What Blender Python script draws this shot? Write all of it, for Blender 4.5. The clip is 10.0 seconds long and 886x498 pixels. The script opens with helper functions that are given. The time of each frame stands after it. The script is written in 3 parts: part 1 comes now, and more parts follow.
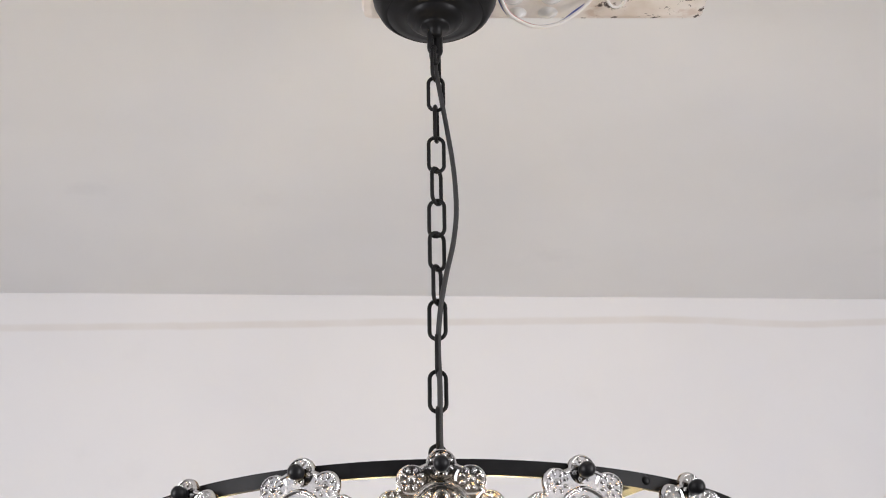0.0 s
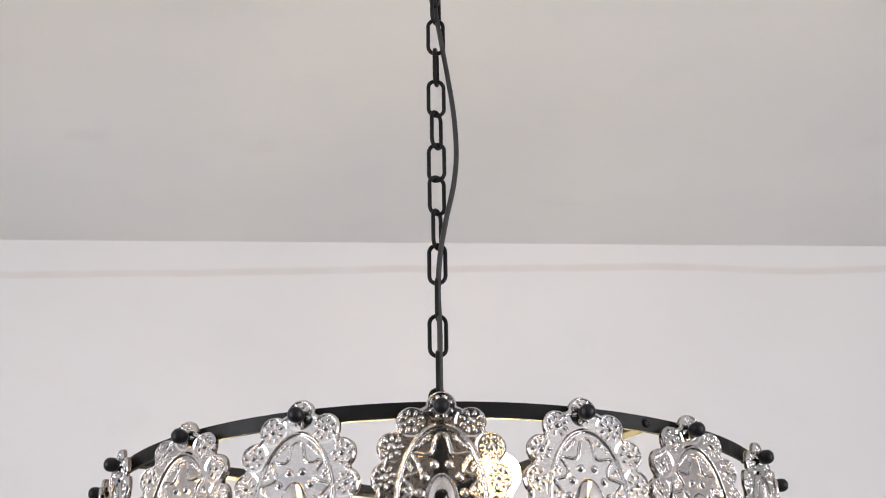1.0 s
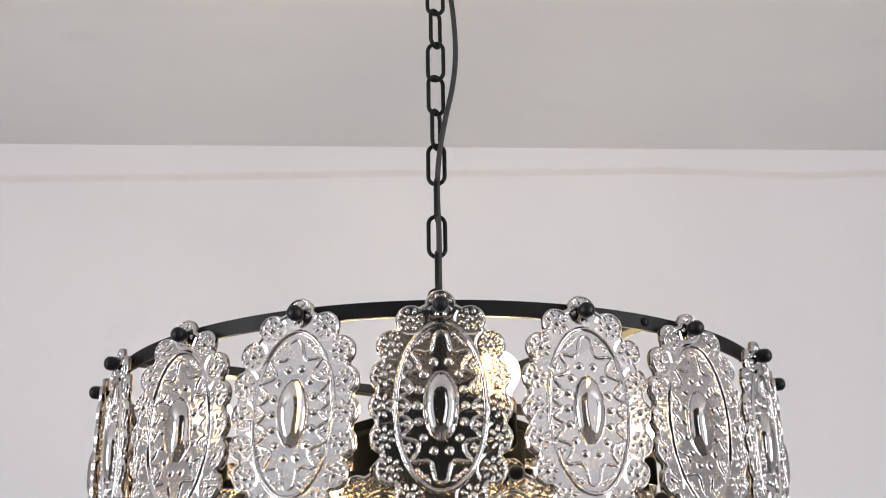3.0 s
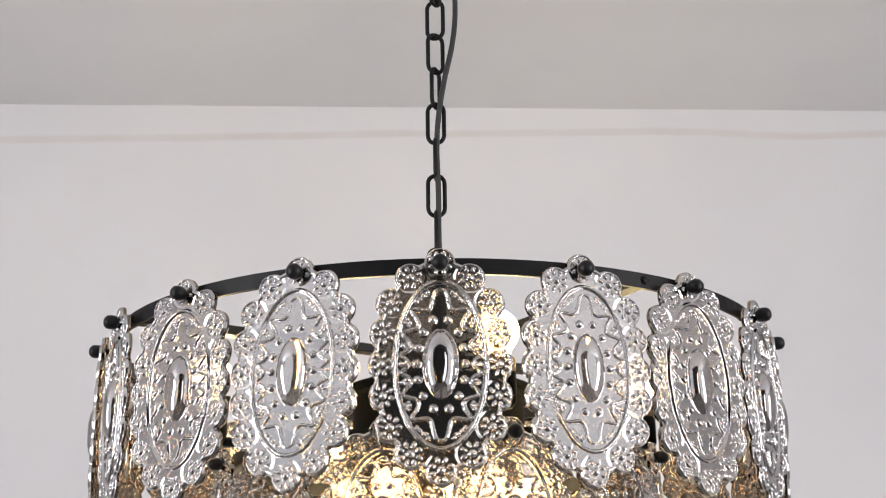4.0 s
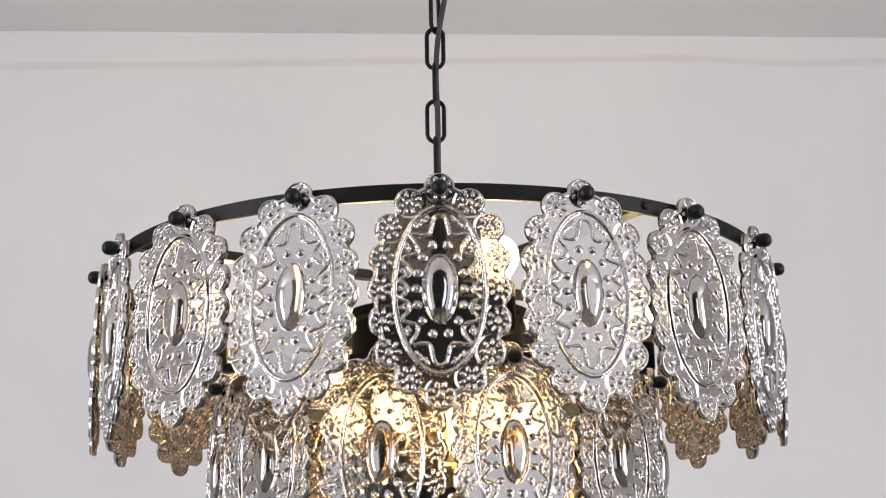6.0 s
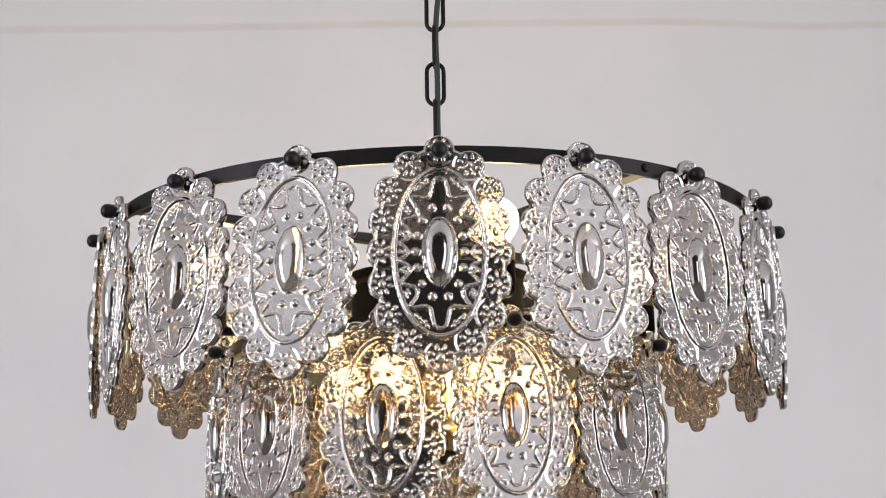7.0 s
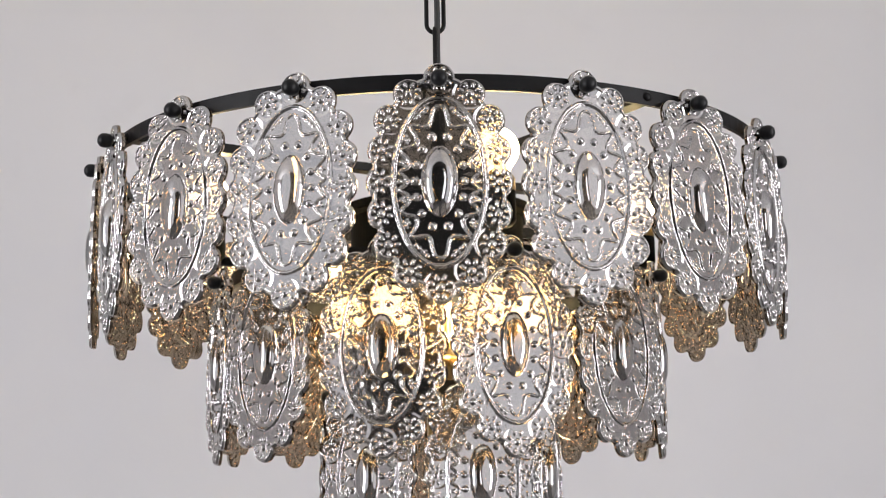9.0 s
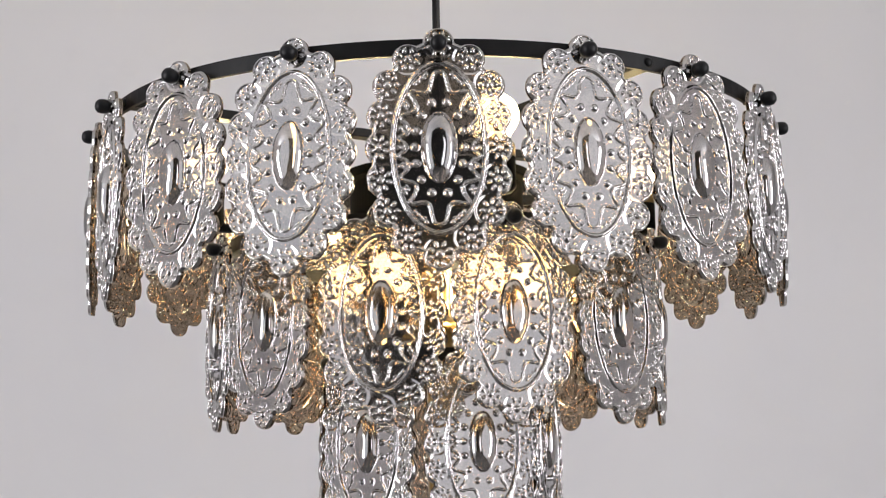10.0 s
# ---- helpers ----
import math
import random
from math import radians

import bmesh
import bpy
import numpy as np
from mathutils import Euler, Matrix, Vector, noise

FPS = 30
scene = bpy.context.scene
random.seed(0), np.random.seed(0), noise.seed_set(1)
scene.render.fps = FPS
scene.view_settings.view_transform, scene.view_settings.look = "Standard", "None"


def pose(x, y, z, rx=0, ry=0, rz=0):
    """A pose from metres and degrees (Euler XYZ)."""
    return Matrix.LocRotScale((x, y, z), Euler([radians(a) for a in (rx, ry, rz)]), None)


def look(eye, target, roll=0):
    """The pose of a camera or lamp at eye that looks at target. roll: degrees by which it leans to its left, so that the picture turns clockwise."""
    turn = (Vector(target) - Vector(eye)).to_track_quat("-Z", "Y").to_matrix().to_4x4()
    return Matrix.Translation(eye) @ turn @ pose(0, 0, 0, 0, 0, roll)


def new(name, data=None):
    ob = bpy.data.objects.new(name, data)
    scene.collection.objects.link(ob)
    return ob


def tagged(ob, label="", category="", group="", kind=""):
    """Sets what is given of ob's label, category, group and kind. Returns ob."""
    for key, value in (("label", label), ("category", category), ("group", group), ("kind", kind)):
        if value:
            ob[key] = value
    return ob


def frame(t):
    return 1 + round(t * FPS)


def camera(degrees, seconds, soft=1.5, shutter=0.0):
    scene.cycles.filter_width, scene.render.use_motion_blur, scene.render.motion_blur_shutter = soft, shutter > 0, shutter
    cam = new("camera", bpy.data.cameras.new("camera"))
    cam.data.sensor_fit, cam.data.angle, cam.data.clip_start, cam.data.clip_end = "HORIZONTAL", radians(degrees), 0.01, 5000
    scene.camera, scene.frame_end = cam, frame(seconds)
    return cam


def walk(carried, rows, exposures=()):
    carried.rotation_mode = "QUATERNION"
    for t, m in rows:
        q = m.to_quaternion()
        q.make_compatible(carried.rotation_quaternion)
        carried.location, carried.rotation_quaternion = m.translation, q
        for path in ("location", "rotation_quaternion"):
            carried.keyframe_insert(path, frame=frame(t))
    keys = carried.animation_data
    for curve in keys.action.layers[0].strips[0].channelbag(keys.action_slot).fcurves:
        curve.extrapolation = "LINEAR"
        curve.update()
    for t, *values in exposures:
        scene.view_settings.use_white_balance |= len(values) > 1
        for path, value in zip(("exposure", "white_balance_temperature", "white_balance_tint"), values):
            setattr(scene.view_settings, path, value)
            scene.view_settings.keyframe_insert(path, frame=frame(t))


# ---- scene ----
# ---------------------------------------------------------------- camera
cam = camera(37.03, 10.0, soft=1.05)
PATH = (  # seconds, x, y, z, yaw, pitch, roll
    (0.0, 0.0011, -1.2264, 1.7294, -0.324, 25.663, -0.866),
    (0.5, 0.0009, -1.2228, 1.7283, -0.315, 24.579, -0.865),
    (1.0, 0.0007, -1.2194, 1.7272, -0.310, 23.468, -0.867),
    (1.5, 0.0005, -1.2166, 1.7261, -0.310, 22.383, -0.867),
    (2.0, 0.0004, -1.2146, 1.7250, -0.304, 21.347, -0.867),
    (2.5, 0.0003, -1.2131, 1.7240, -0.305, 20.369, -0.867),
    (4.0, 0.0002, -1.2087, 1.7212, -0.304, 17.818, -0.863),
    (4.5, 0.0001, -1.2074, 1.7204, -0.297, 17.040, -0.865),
    (5.0, 0.0000, -1.2061, 1.7198, -0.294, 16.261, -0.866),
    (6.5, 0.0000, -1.2024, 1.7186, -0.295, 14.030, -0.867),
    (7.0, -0.0002, -1.2008, 1.7182, -0.293, 13.263, -0.869),
    (7.5, -0.0004, -1.1991, 1.7181, -0.291, 12.513, -0.871),
    (8.0, -0.0006, -1.1976, 1.7182, -0.290, 11.660, -0.871),
    (8.5, -0.0007, -1.1962, 1.7185, -0.292, 10.981, -0.870),
    (9.0, -0.0008, -1.1946, 1.7186, -0.290, 10.277, -0.869),
    (9.5, -0.0008, -1.1928, 1.7186, -0.289, 9.579, -0.869),
    (10.0, -0.0008, -1.1907, 1.7186, -0.289, 8.869, -0.869),
)


def aim(x, y, z, yaw, pitch, roll):
    a, p = radians(yaw), radians(pitch)
    way = Vector((-math.sin(a) * math.cos(p), math.cos(a) * math.cos(p), math.sin(p)))
    eye = Vector((x, y, z))
    return look(eye, eye + way, roll)


EXPOSURES = ((0.0, 0.07), (2.5, -0.04), (6.5, -0.13), (10.0, -0.25))
walk(cam, [(row[0], aim(*row[1:])) for row in PATH], EXPOSURES)

# ---------------------------------------------------------------- plan, in metres
CEIL = 2.875          # ceiling over the lamp
WALL_Y = 1.3918        # wall behind the lamp, on its axis
WALL_YAW = 2.9         # degrees by which that wall stands askew
HALF = 2.6             # half width of the room
BACKDROP_Y0, BACKDROP_Y1, BACKDROP_Z = -7.0, -1.75, 5.0   # an unseen high, dark backdrop behind the camera, added for the glass to mirror
ZB = 2.0               # height of the studs of the top tier

# ---------------------------------------------------------------- light
world = bpy.data.worlds.new("world")
scene.world = world
world.use_nodes = True
world.node_tree.nodes["Background"].inputs[0].default_value = (0.6, 0.68, 0.8, 1)
world.node_tree.nodes["Background"].inputs[1].default_value = 0.1


# openings out of view for area lights; the far pair stand for sources the glass mirrors
NEAR_FILL = (-1.78, -1.15, 0.9, 2.7)    # added to brighten the wall; along the side walls: from y, to y, sill, head
FAR_LIGHT = (-5.2, -1.95, 0.3, 4.6)
SOUTH_FILL = (1.3, 2.45, 0.5, 4.4)     # added, in the unseen end wall: from x, to x, sill, head


def unseen_light(opening, power, tint, x=None, y=None):
    """An unseen area light in an added opening, in the side wall at x or the end wall at y."""
    a0, a1, z0, z1 = opening
    light = bpy.data.lights.new("unseen_light", "AREA")
    light.shape, light.size, light.size_y = "RECTANGLE", a1 - a0 - 0.06, z1 - z0 - 0.06
    light.energy, light.color = power, tint
    ob = new("unseen_light", light)
    a, z = (a0 + a1) / 2, (z0 + z1) / 2
    ob.matrix_world = look((x, a, z), (0, a, z)) if y is None else look((a, y, z), (a, 0, z))
    return ob


unseen_light(NEAR_FILL, 66, (0.97, 0.957, 1.0), x=-HALF - 0.05)
unseen_light(NEAR_FILL, 63, (0.98, 0.957, 0.99), x=HALF + 0.05)
unseen_light(FAR_LIGHT, 38, (0.955, 0.955, 1.0), x=-HALF - 0.05)
unseen_light(FAR_LIGHT, 43, (0.982, 0.96, 0.985), x=HALF + 0.05)
unseen_light(SOUTH_FILL, 48, (0.98, 0.96, 1.0), y=BACKDROP_Y0 - 0.05)

# ---------------------------------------------------------------- materials


def material(name, colour=(0.5, 0.5, 0.5), rough=0.5, metal=0.0):
    m = bpy.data.materials.new(name)
    m.use_nodes = True
    b = m.node_tree.nodes["Principled BSDF"]
    b.inputs["Base Color"].default_value = (*colour, 1)
    b.inputs["Roughness"].default_value = rough
    b.inputs["Metallic"].default_value = metal
    return m, m.node_tree, b


def node(tree, kind, **sets):
    n = tree.nodes.new(kind)
    for key, value in sets.items():
        n.inputs[key.replace("_", " ")].default_value = value
    return n


def math_node(tree, op, a, b=None, c=None):
    n = tree.nodes.new("ShaderNodeMath")
    n.operation = op
    for i, v in enumerate((a, b, c)):
        if v is None:
            continue
        if isinstance(v, (int, float)):
            n.inputs[i].default_value = v
        else:
            tree.links.new(v, n.inputs[i])
    return n.outputs[0]


def coords(tree):
    return tree.nodes.new("ShaderNodeTexCoord").outputs["Object"]


def noise_at(tree, where, scale, detail=4.0, rough=0.55):
    n = node(tree, "ShaderNodeTexNoise", Scale=scale, Detail=detail, Roughness=rough)
    tree.links.new(where, n.inputs["Vector"])
    return n.outputs["Fac"]


def ramp(tree, fac, stops):
    n = tree.nodes.new("ShaderNodeValToRGB")
    while len(n.color_ramp.elements) < len(stops):
        n.color_ramp.elements.new(0.5)
    for e, (p, c) in zip(n.color_ramp.elements, stops):
        e.position, e.color = p, (*c, 1)
    tree.links.new(fac, n.inputs["Fac"])
    return n.outputs["Color"]


def mix(tree, fac, a, b, how="MIX"):
    n = tree.nodes.new("ShaderNodeMix")
    n.data_type, n.blend_type = "RGBA", how
    for socket, v in ((n.inputs[0], fac), (n.inputs[6], a), (n.inputs[7], b)):
        if isinstance(v, (int, float)):
            socket.default_value = v
        elif isinstance(v, tuple):
            socket.default_value = (*v, 1)
        else:
            tree.links.new(v, socket)
    return n.outputs[2]


def bump(tree, height, bsdf, strength=0.2, distance=0.002):
    n = node(tree, "ShaderNodeBump", Strength=strength, Distance=distance)
    tree.links.new(height, n.inputs["Height"])
    tree.links.new(n.outputs[0], bsdf.inputs["Normal"])


def plaster(name, light, dark, seam=False):
    """Emulsion paint on plaster: faint blotches, roller grain and, on the wall, a beige seam of old filler."""
    m, t, b = material(name, light, 0.85)
    o = coords(t)
    blot = noise_at(t, o, 1.3, 3.0)
    spot = noise_at(t, o, 7.0, 5.0)
    col = ramp(t, blot, ((0.35, dark), (0.65, light)))
    col = mix(t, ramp(t, spot, ((0.62, (0, 0, 0)), (0.78, (0.35, 0.35, 0.35)))), col, tuple(c * 0.93 for c in dark))
    if seam:
        s = t.nodes.new("ShaderNodeSeparateXYZ")
        t.links.new(o, s.inputs[0])
        x, z = s.outputs[0], s.outputs[2]
        wave = math_node(t, "MULTIPLY", math_node(t, "SINE", math_node(t, "MULTIPLY_ADD", x, 3.15, 1.06)), 0.0045)
        ends = node(t, "ShaderNodeMapRange", From_Min=0.2, From_Max=0.45)
        t.links.new(x, ends.inputs[0])
        ripple = math_node(t, "SINE", math_node(t, "MULTIPLY_ADD", x, 10.5, -3.68))
        wave = math_node(t, "MULTIPLY_ADD", math_node(t, "MULTIPLY", ripple, 0.0042), ends.outputs[0], wave)
        wave = math_node(t, "ADD", wave, math_node(t, "MULTIPLY_ADD", noise_at(t, o, 5.0, 3.0), 0.012, -0.006))
        mid = math_node(t, "MULTIPLY_ADD", x, 0.0125, SEAM_Z)
        off = math_node(t, "ABSOLUTE", math_node(t, "SUBTRACT", math_node(t, "SUBTRACT", z, mid), wave))
        band = node(t, "ShaderNodeMapRange", From_Min=0.004, From_Max=0.0115, To_Min=0.42, To_Max=0.0)
        band.interpolation_type = "SMOOTHSTEP"
        t.links.new(off, band.inputs[0])
        worn = math_node(t, "MULTIPLY", band.outputs[0], math_node(t, "MULTIPLY_ADD", noise_at(t, o, 9.0, 4.0), 1.4, 0.15))
        col = mix(t, worn, col, (0.62, 0.57, 0.51))
    t.links.new(col, b.inputs["Base Color"])
    bump(t, noise_at(t, o, 160.0, 6.0), b, 0.07, 0.001)
    return m


SEAM_Z = 2.811
MAT_WALL = plaster("wall_paint", (0.80, 0.79, 0.79), (0.76, 0.75, 0.755), seam=True)
MAT_SIDE = plaster("side_wall_paint", (0.64, 0.632, 0.64), (0.60, 0.592, 0.60))
MAT_CEIL = plaster("ceiling_paint", (0.855, 0.851, 0.845), (0.80, 0.796, 0.792))
# for the added surfaces behind the camera, so that the glass reflects dark
MAT_DARK = plaster("backdrop_charcoal", (0.045, 0.042, 0.041), (0.033, 0.031, 0.030))


def floor_material():
    m, t, b = material("dark_grey_screed", (0.06, 0.06, 0.06), 0.6)
    o = coords(t)
    t.links.new(ramp(t, noise_at(t, o, 2.5, 8.0), ((0.3, (0.09, 0.087, 0.085)), (0.7, (0.14, 0.136, 0.133)))), b.inputs["Base Color"])
    bump(t, noise_at(t, o, 60.0, 5.0), b, 0.2, 0.002)
    return m


MAT_FLOOR = floor_material()


def black_metal():
    m, t, b = material("black_powder_coat", (0.012, 0.012, 0.013), 0.38)
    o = coords(t)
    t.links.new(ramp(t, noise_at(t, o, 35.0, 4.0), ((0.3, (0.006, 0.006, 0.0065)), (0.7, (0.011, 0.0105, 0.011)))), b.inputs["Base Color"])
    b.inputs["Specular IOR Level"].default_value = 0.16
    r = node(t, "ShaderNodeMapRange", To_Min=0.32, To_Max=0.46)
    t.links.new(noise_at(t, o, 90.0, 3.0), r.inputs[0])
    t.links.new(r.outputs[0], b.inputs["Roughness"])
    bump(t, noise_at(t, o, 900.0, 2.0), b, 0.06, 0.0003)
    return m


MAT_BLACK = black_metal()
MAT_KNOB = material("black_rubber_knob", (0.007, 0.007, 0.008), 0.36)[0]
MAT_KNOB.node_tree.nodes["Principled BSDF"].inputs["Specular IOR Level"].default_value = 0.26


def drum_material():
    m, t, b = material("matt_black_enamel", (0.003, 0.003, 0.003), 0.7)
    b.inputs["Specular IOR Level"].default_value = 0.04
    o = coords(t)
    t.links.new(ramp(t, noise_at(t, o, 25.0, 4.0), ((0.3, (0.0018, 0.0018, 0.0018)), (0.7, (0.0035, 0.0035, 0.0035)))), b.inputs["Base Color"])
    return m


MAT_DRUM = drum_material()


def cable_material():
    m, t, b = material("black_pvc", (0.018, 0.018, 0.019), 0.5)
    o = coords(t)
    t.links.new(ramp(t, noise_at(t, o, 60.0, 3.0), ((0.3, (0.014, 0.014, 0.015)), (0.7, (0.024, 0.023, 0.024)))), b.inputs["Base Color"])
    return m


MAT_CABLE = cable_material()


def silvered_glass():
    """The coated face of the pressed glass: a smoky half mirror, glossier at a slant, over refracting glass."""
    m, t, b = material("silvered_glass", (0.8, 0.8, 0.8), 0.05)
    t.nodes.remove(b)
    shift = t.nodes.new("ShaderNodeVectorMath")
    t.links.new(coords(t), shift.inputs[0])
    t.links.new(t.nodes.new("ShaderNodeObjectInfo").outputs["Random"], shift.inputs[1])
    o = shift.outputs[0]
    gloss = node(t, "ShaderNodeBsdfAnisotropic")
    t.links.new(ramp(t, noise_at(t, o, 30.0, 3.0), ((0.3, (0.80, 0.796, 0.81)), (0.7, (0.87, 0.865, 0.875)))), gloss.inputs["Color"])
    r = node(t, "ShaderNodeMapRange", To_Min=0.05, To_Max=0.10)
    t.links.new(noise_at(t, o, 45.0, 4.0), r.inputs[0])
    t.links.new(r.outputs[0], gloss.inputs["Roughness"])
    clear = node(t, "ShaderNodeBsdfRefraction", Color=(0.44, 0.42, 0.395, 1), IOR=1.48, Roughness=0.0)
    wavy = node(t, "ShaderNodeBump", Strength=0.18, Distance=0.0007)
    t.links.new(noise_at(t, o, 130.0, 3.0), wavy.inputs["Height"])
    t.links.new(wavy.outputs[0], gloss.inputs["Normal"])
    slant = node(t, "ShaderNodeLayerWeight", Blend=0.5)
    lift = math_node(t, "POWER", slant.outputs["Facing"], 3.0)
    both = t.nodes.new("ShaderNodeMixShader")
    t.links.new(math_node(t, "MULTIPLY_ADD", lift, 0.12, 0.55), both.inputs[0])
    t.links.new(clear.outputs[0], both.inputs[1])
    t.links.new(gloss.outputs[0], both.inputs[2])
    t.links.new(both.outputs[0], t.nodes["Material Output"].inputs["Surface"])
    return m


def clear_glass():
    """The uncoated back and rim of the pressed glass, faintly tea-coloured."""
    m, t, b = material("clear_glass", (0.8, 0.8, 0.8), 0.05)
    t.nodes.remove(b)
    glass = node(t, "ShaderNodeBsdfGlass", Color=(0.84, 0.737, 0.615, 1), IOR=1.48, Roughness=0.02)
    sheen = node(t, "ShaderNodeBsdfAnisotropic", Color=(0.83, 0.72, 0.62, 1), Roughness=0.07)
    both = t.nodes.new("ShaderNodeMixShader")
    film = node(t, "ShaderNodeMapRange", To_Min=0.14, To_Max=0.22)
    t.links.new(noise_at(t, coords(t), 40.0, 3.0), film.inputs[0])
    t.links.new(film.outputs[0], both.inputs[0])
    t.links.new(glass.outputs[0], both.inputs[1])
    t.links.new(sheen.outputs[0], both.inputs[2])
    t.links.new(both.outputs[0], t.nodes["Material Output"].inputs["Surface"])
    return m


MAT_GLASS = silvered_glass()
MAT_CLEAR = clear_glass()


def bulb_material(name, strength):
    m, t, b = material(name, (0.9, 0.85, 0.75), 0.3)
    b.inputs["Emission Color"].default_value = (1.0, 0.76, 0.38, 1)
    b.inputs["Emission Strength"].default_value = strength
    return m


MAT_BULB = bulb_material("lit_frosted_bulb", 42.0)
MAT_CAPSULE = bulb_material("lit_capsule_bulb", 155.0)


def brass():
    m, t, b = material("aged_brass", (0.62, 0.45, 0.20), 0.3, 1.0)
    o = coords(t)
    t.links.new(ramp(t, noise_at(t, o, 60.0, 5.0), ((0.3, (0.22, 0.14, 0.05)), (0.7, (0.44, 0.31, 0.14)))), b.inputs["Base Color"])
    bump(t, noise_at(t, o, 220.0, 4.0), b, 0.6, 0.0012)
    return m


MAT_BRASS = brass()
# screw metal coloured white to carry its bright reflection
MAT_GLINT = material("white_screw_glint", (0.84, 0.84, 0.83), 0.18)[0]
MAT_WHITE_PVC = material("white_pvc", (0.82, 0.80, 0.78), 0.4)[0]
MAT_RED_PVC = material("red_pvc", (0.45, 0.06, 0.05), 0.4)[0]
MAT_BLUE_PVC = material("blue_pvc", (0.10, 0.13, 0.42), 0.4)[0]


def block_material():
    m, t, b = material("stained_plaster_block", (0.7, 0.66, 0.6), 0.85)
    o = coords(t)
    col = ramp(t, noise_at(t, o, 14.0, 6.0), ((0.3, (0.68, 0.60, 0.54)), (0.5, (0.82, 0.77, 0.73)), (0.75, (0.86, 0.84, 0.82))))
    rust = ramp(t, noise_at(t, o, 26.0, 4.0), ((0.60, (0, 0, 0)), (0.68, (1, 1, 1))))
    col = mix(t, mix(t, 1.0, rust, (0.35, 0.35, 0.35), "MULTIPLY"), col, (0.42, 0.24, 0.15))
    s = t.nodes.new("ShaderNodeSeparateXYZ")
    t.links.new(o, s.inputs[0])
    worse = node(t, "ShaderNodeMapRange", From_Min=0.20, From_Max=0.27, To_Min=-0.045, To_Max=0.035)
    t.links.new(s.outputs[0], worse.inputs[0])
    chips = ramp(t, math_node(t, "ADD", noise_at(t, o, 50.0, 5.0, 0.7), worse.outputs[0]), ((0.605, (0, 0, 0)), (0.635, (1, 1, 1))))
    col = mix(t, chips, col, (0.07, 0.055, 0.05))
    t.links.new(col, b.inputs["Base Color"])
    bump(t, noise_at(t, o, 70.0, 6.0), b, 0.5, 0.003)
    return m


MAT_BLOCK = block_material()

# ---------------------------------------------------------------- mesh helpers


def put_mesh(name, bm, mat, smooth=False):
    me = bpy.data.meshes.new(name)
    bm.normal_update()
    bm.to_mesh(me)
    bm.free()
    me.materials.append(mat)
    if smooth:
        me.polygons.foreach_set("use_smooth", [True] * len(me.polygons))
    return me


def part(name, bm, mat, parent, label="", smooth=False, m=None):
    ob = new(name, put_mesh(name, bm, mat, smooth) if isinstance(bm, bmesh.types.BMesh) else bm)
    ob.parent = parent
    if m is not None:
        ob.matrix_basis = m
    return tagged(ob, label)


def box(bm, lo, hi, bevel=0.0):
    lo, hi = Vector(lo), Vector(hi)
    made = bmesh.ops.create_cube(bm, size=1.0, matrix=Matrix.Translation((lo + hi) / 2) @ Matrix.Diagonal((*(hi - lo), 1)))
    if bevel:
        edges = {e for v in made["verts"] for e in v.link_edges}
        bmesh.ops.bevel(bm, geom=list(edges), offset=bevel, segments=2, affect="EDGES", profile=0.6)
    return bm


def lathe(bm, profile, steps=32, m=Matrix()):
    """A body of revolution about z from (radius, height) pairs."""
    rings = []
    for r, z in profile:
        if r < 1e-6:
            rings.append([bm.verts.new(m @ Vector((0, 0, z)))])
        else:
            rings.append([bm.verts.new(m @ Vector((r * math.cos(a), r * math.sin(a), z))) for a in (2 * math.pi * i / steps for i in range(steps))])
    for a, b in zip(rings, rings[1:]):
        for i in range(steps):
            j = (i + 1) % steps
            quad = [a[i % len(a)], a[j % len(a)], b[j % len(b)], b[i % len(b)]]
            face = [v for k, v in enumerate(quad) if v not in quad[:k]]
            if len(face) > 2:
                bm.faces.new(face)
    bmesh.ops.recalc_face_normals(bm, faces=bm.faces)
    return bm


def tube(bm, points, radius, steps=10, closed=False):
    """A round bar along points."""
    n, rings, side = len(points), [], None
    for i, p in enumerate(points):
        before = points[i - 1] if (i or closed) else points[0]
        after = points[(i + 1) % n] if (i < n - 1 or closed) else points[-1]
        along = (Vector(after) - Vector(before)).normalized()
        if side is None:
            side = along.orthogonal().normalized()
        side = (side - along * side.dot(along)).normalized()
        up = along.cross(side)
        rings.append([bm.verts.new(Vector(p) + radius * (math.cos(a) * side + math.sin(a) * up)) for a in (2 * math.pi * k / steps for k in range(steps))])
    pairs = list(zip(rings, rings[1:])) + ([(rings[-1], rings[0])] if closed else [])
    for a, b in pairs:
        for k in range(steps):
            bm.faces.new((a[k], a[(k + 1) % steps], b[(k + 1) % steps], b[k]))
    if not closed:
        bm.faces.new(list(reversed(rings[0])))
        bm.faces.new(rings[-1])
    bmesh.ops.recalc_face_normals(bm, faces=bm.faces)
    return bm


def spline(points, steps=8, closed=False):
    """Catmull-Rom curve through points."""
    pts = [Vector(p) for p in points]
    n, out = len(pts), []
    for i in range(n if closed else n - 1):
        a = pts[i - 1] if (i or closed) else pts[0]
        b, c = pts[i], pts[(i + 1) % n]
        d = pts[(i + 2) % n] if (i + 2 < n or closed) else pts[-1]
        for k in range(steps):
            t = k / steps
            out.append(0.5 * (2 * b + (c - a) * t + (2 * a - 5 * b + 4 * c - d) * t ** 2 + (3 * b - a - 3 * c + d) * t ** 3))
    if not closed:
        out.append(pts[-1])
    return out


def setting(name, bm, mat, label, category):
    return tagged(new(name, put_mesh(name, bm, mat)), label, category, kind="structure")


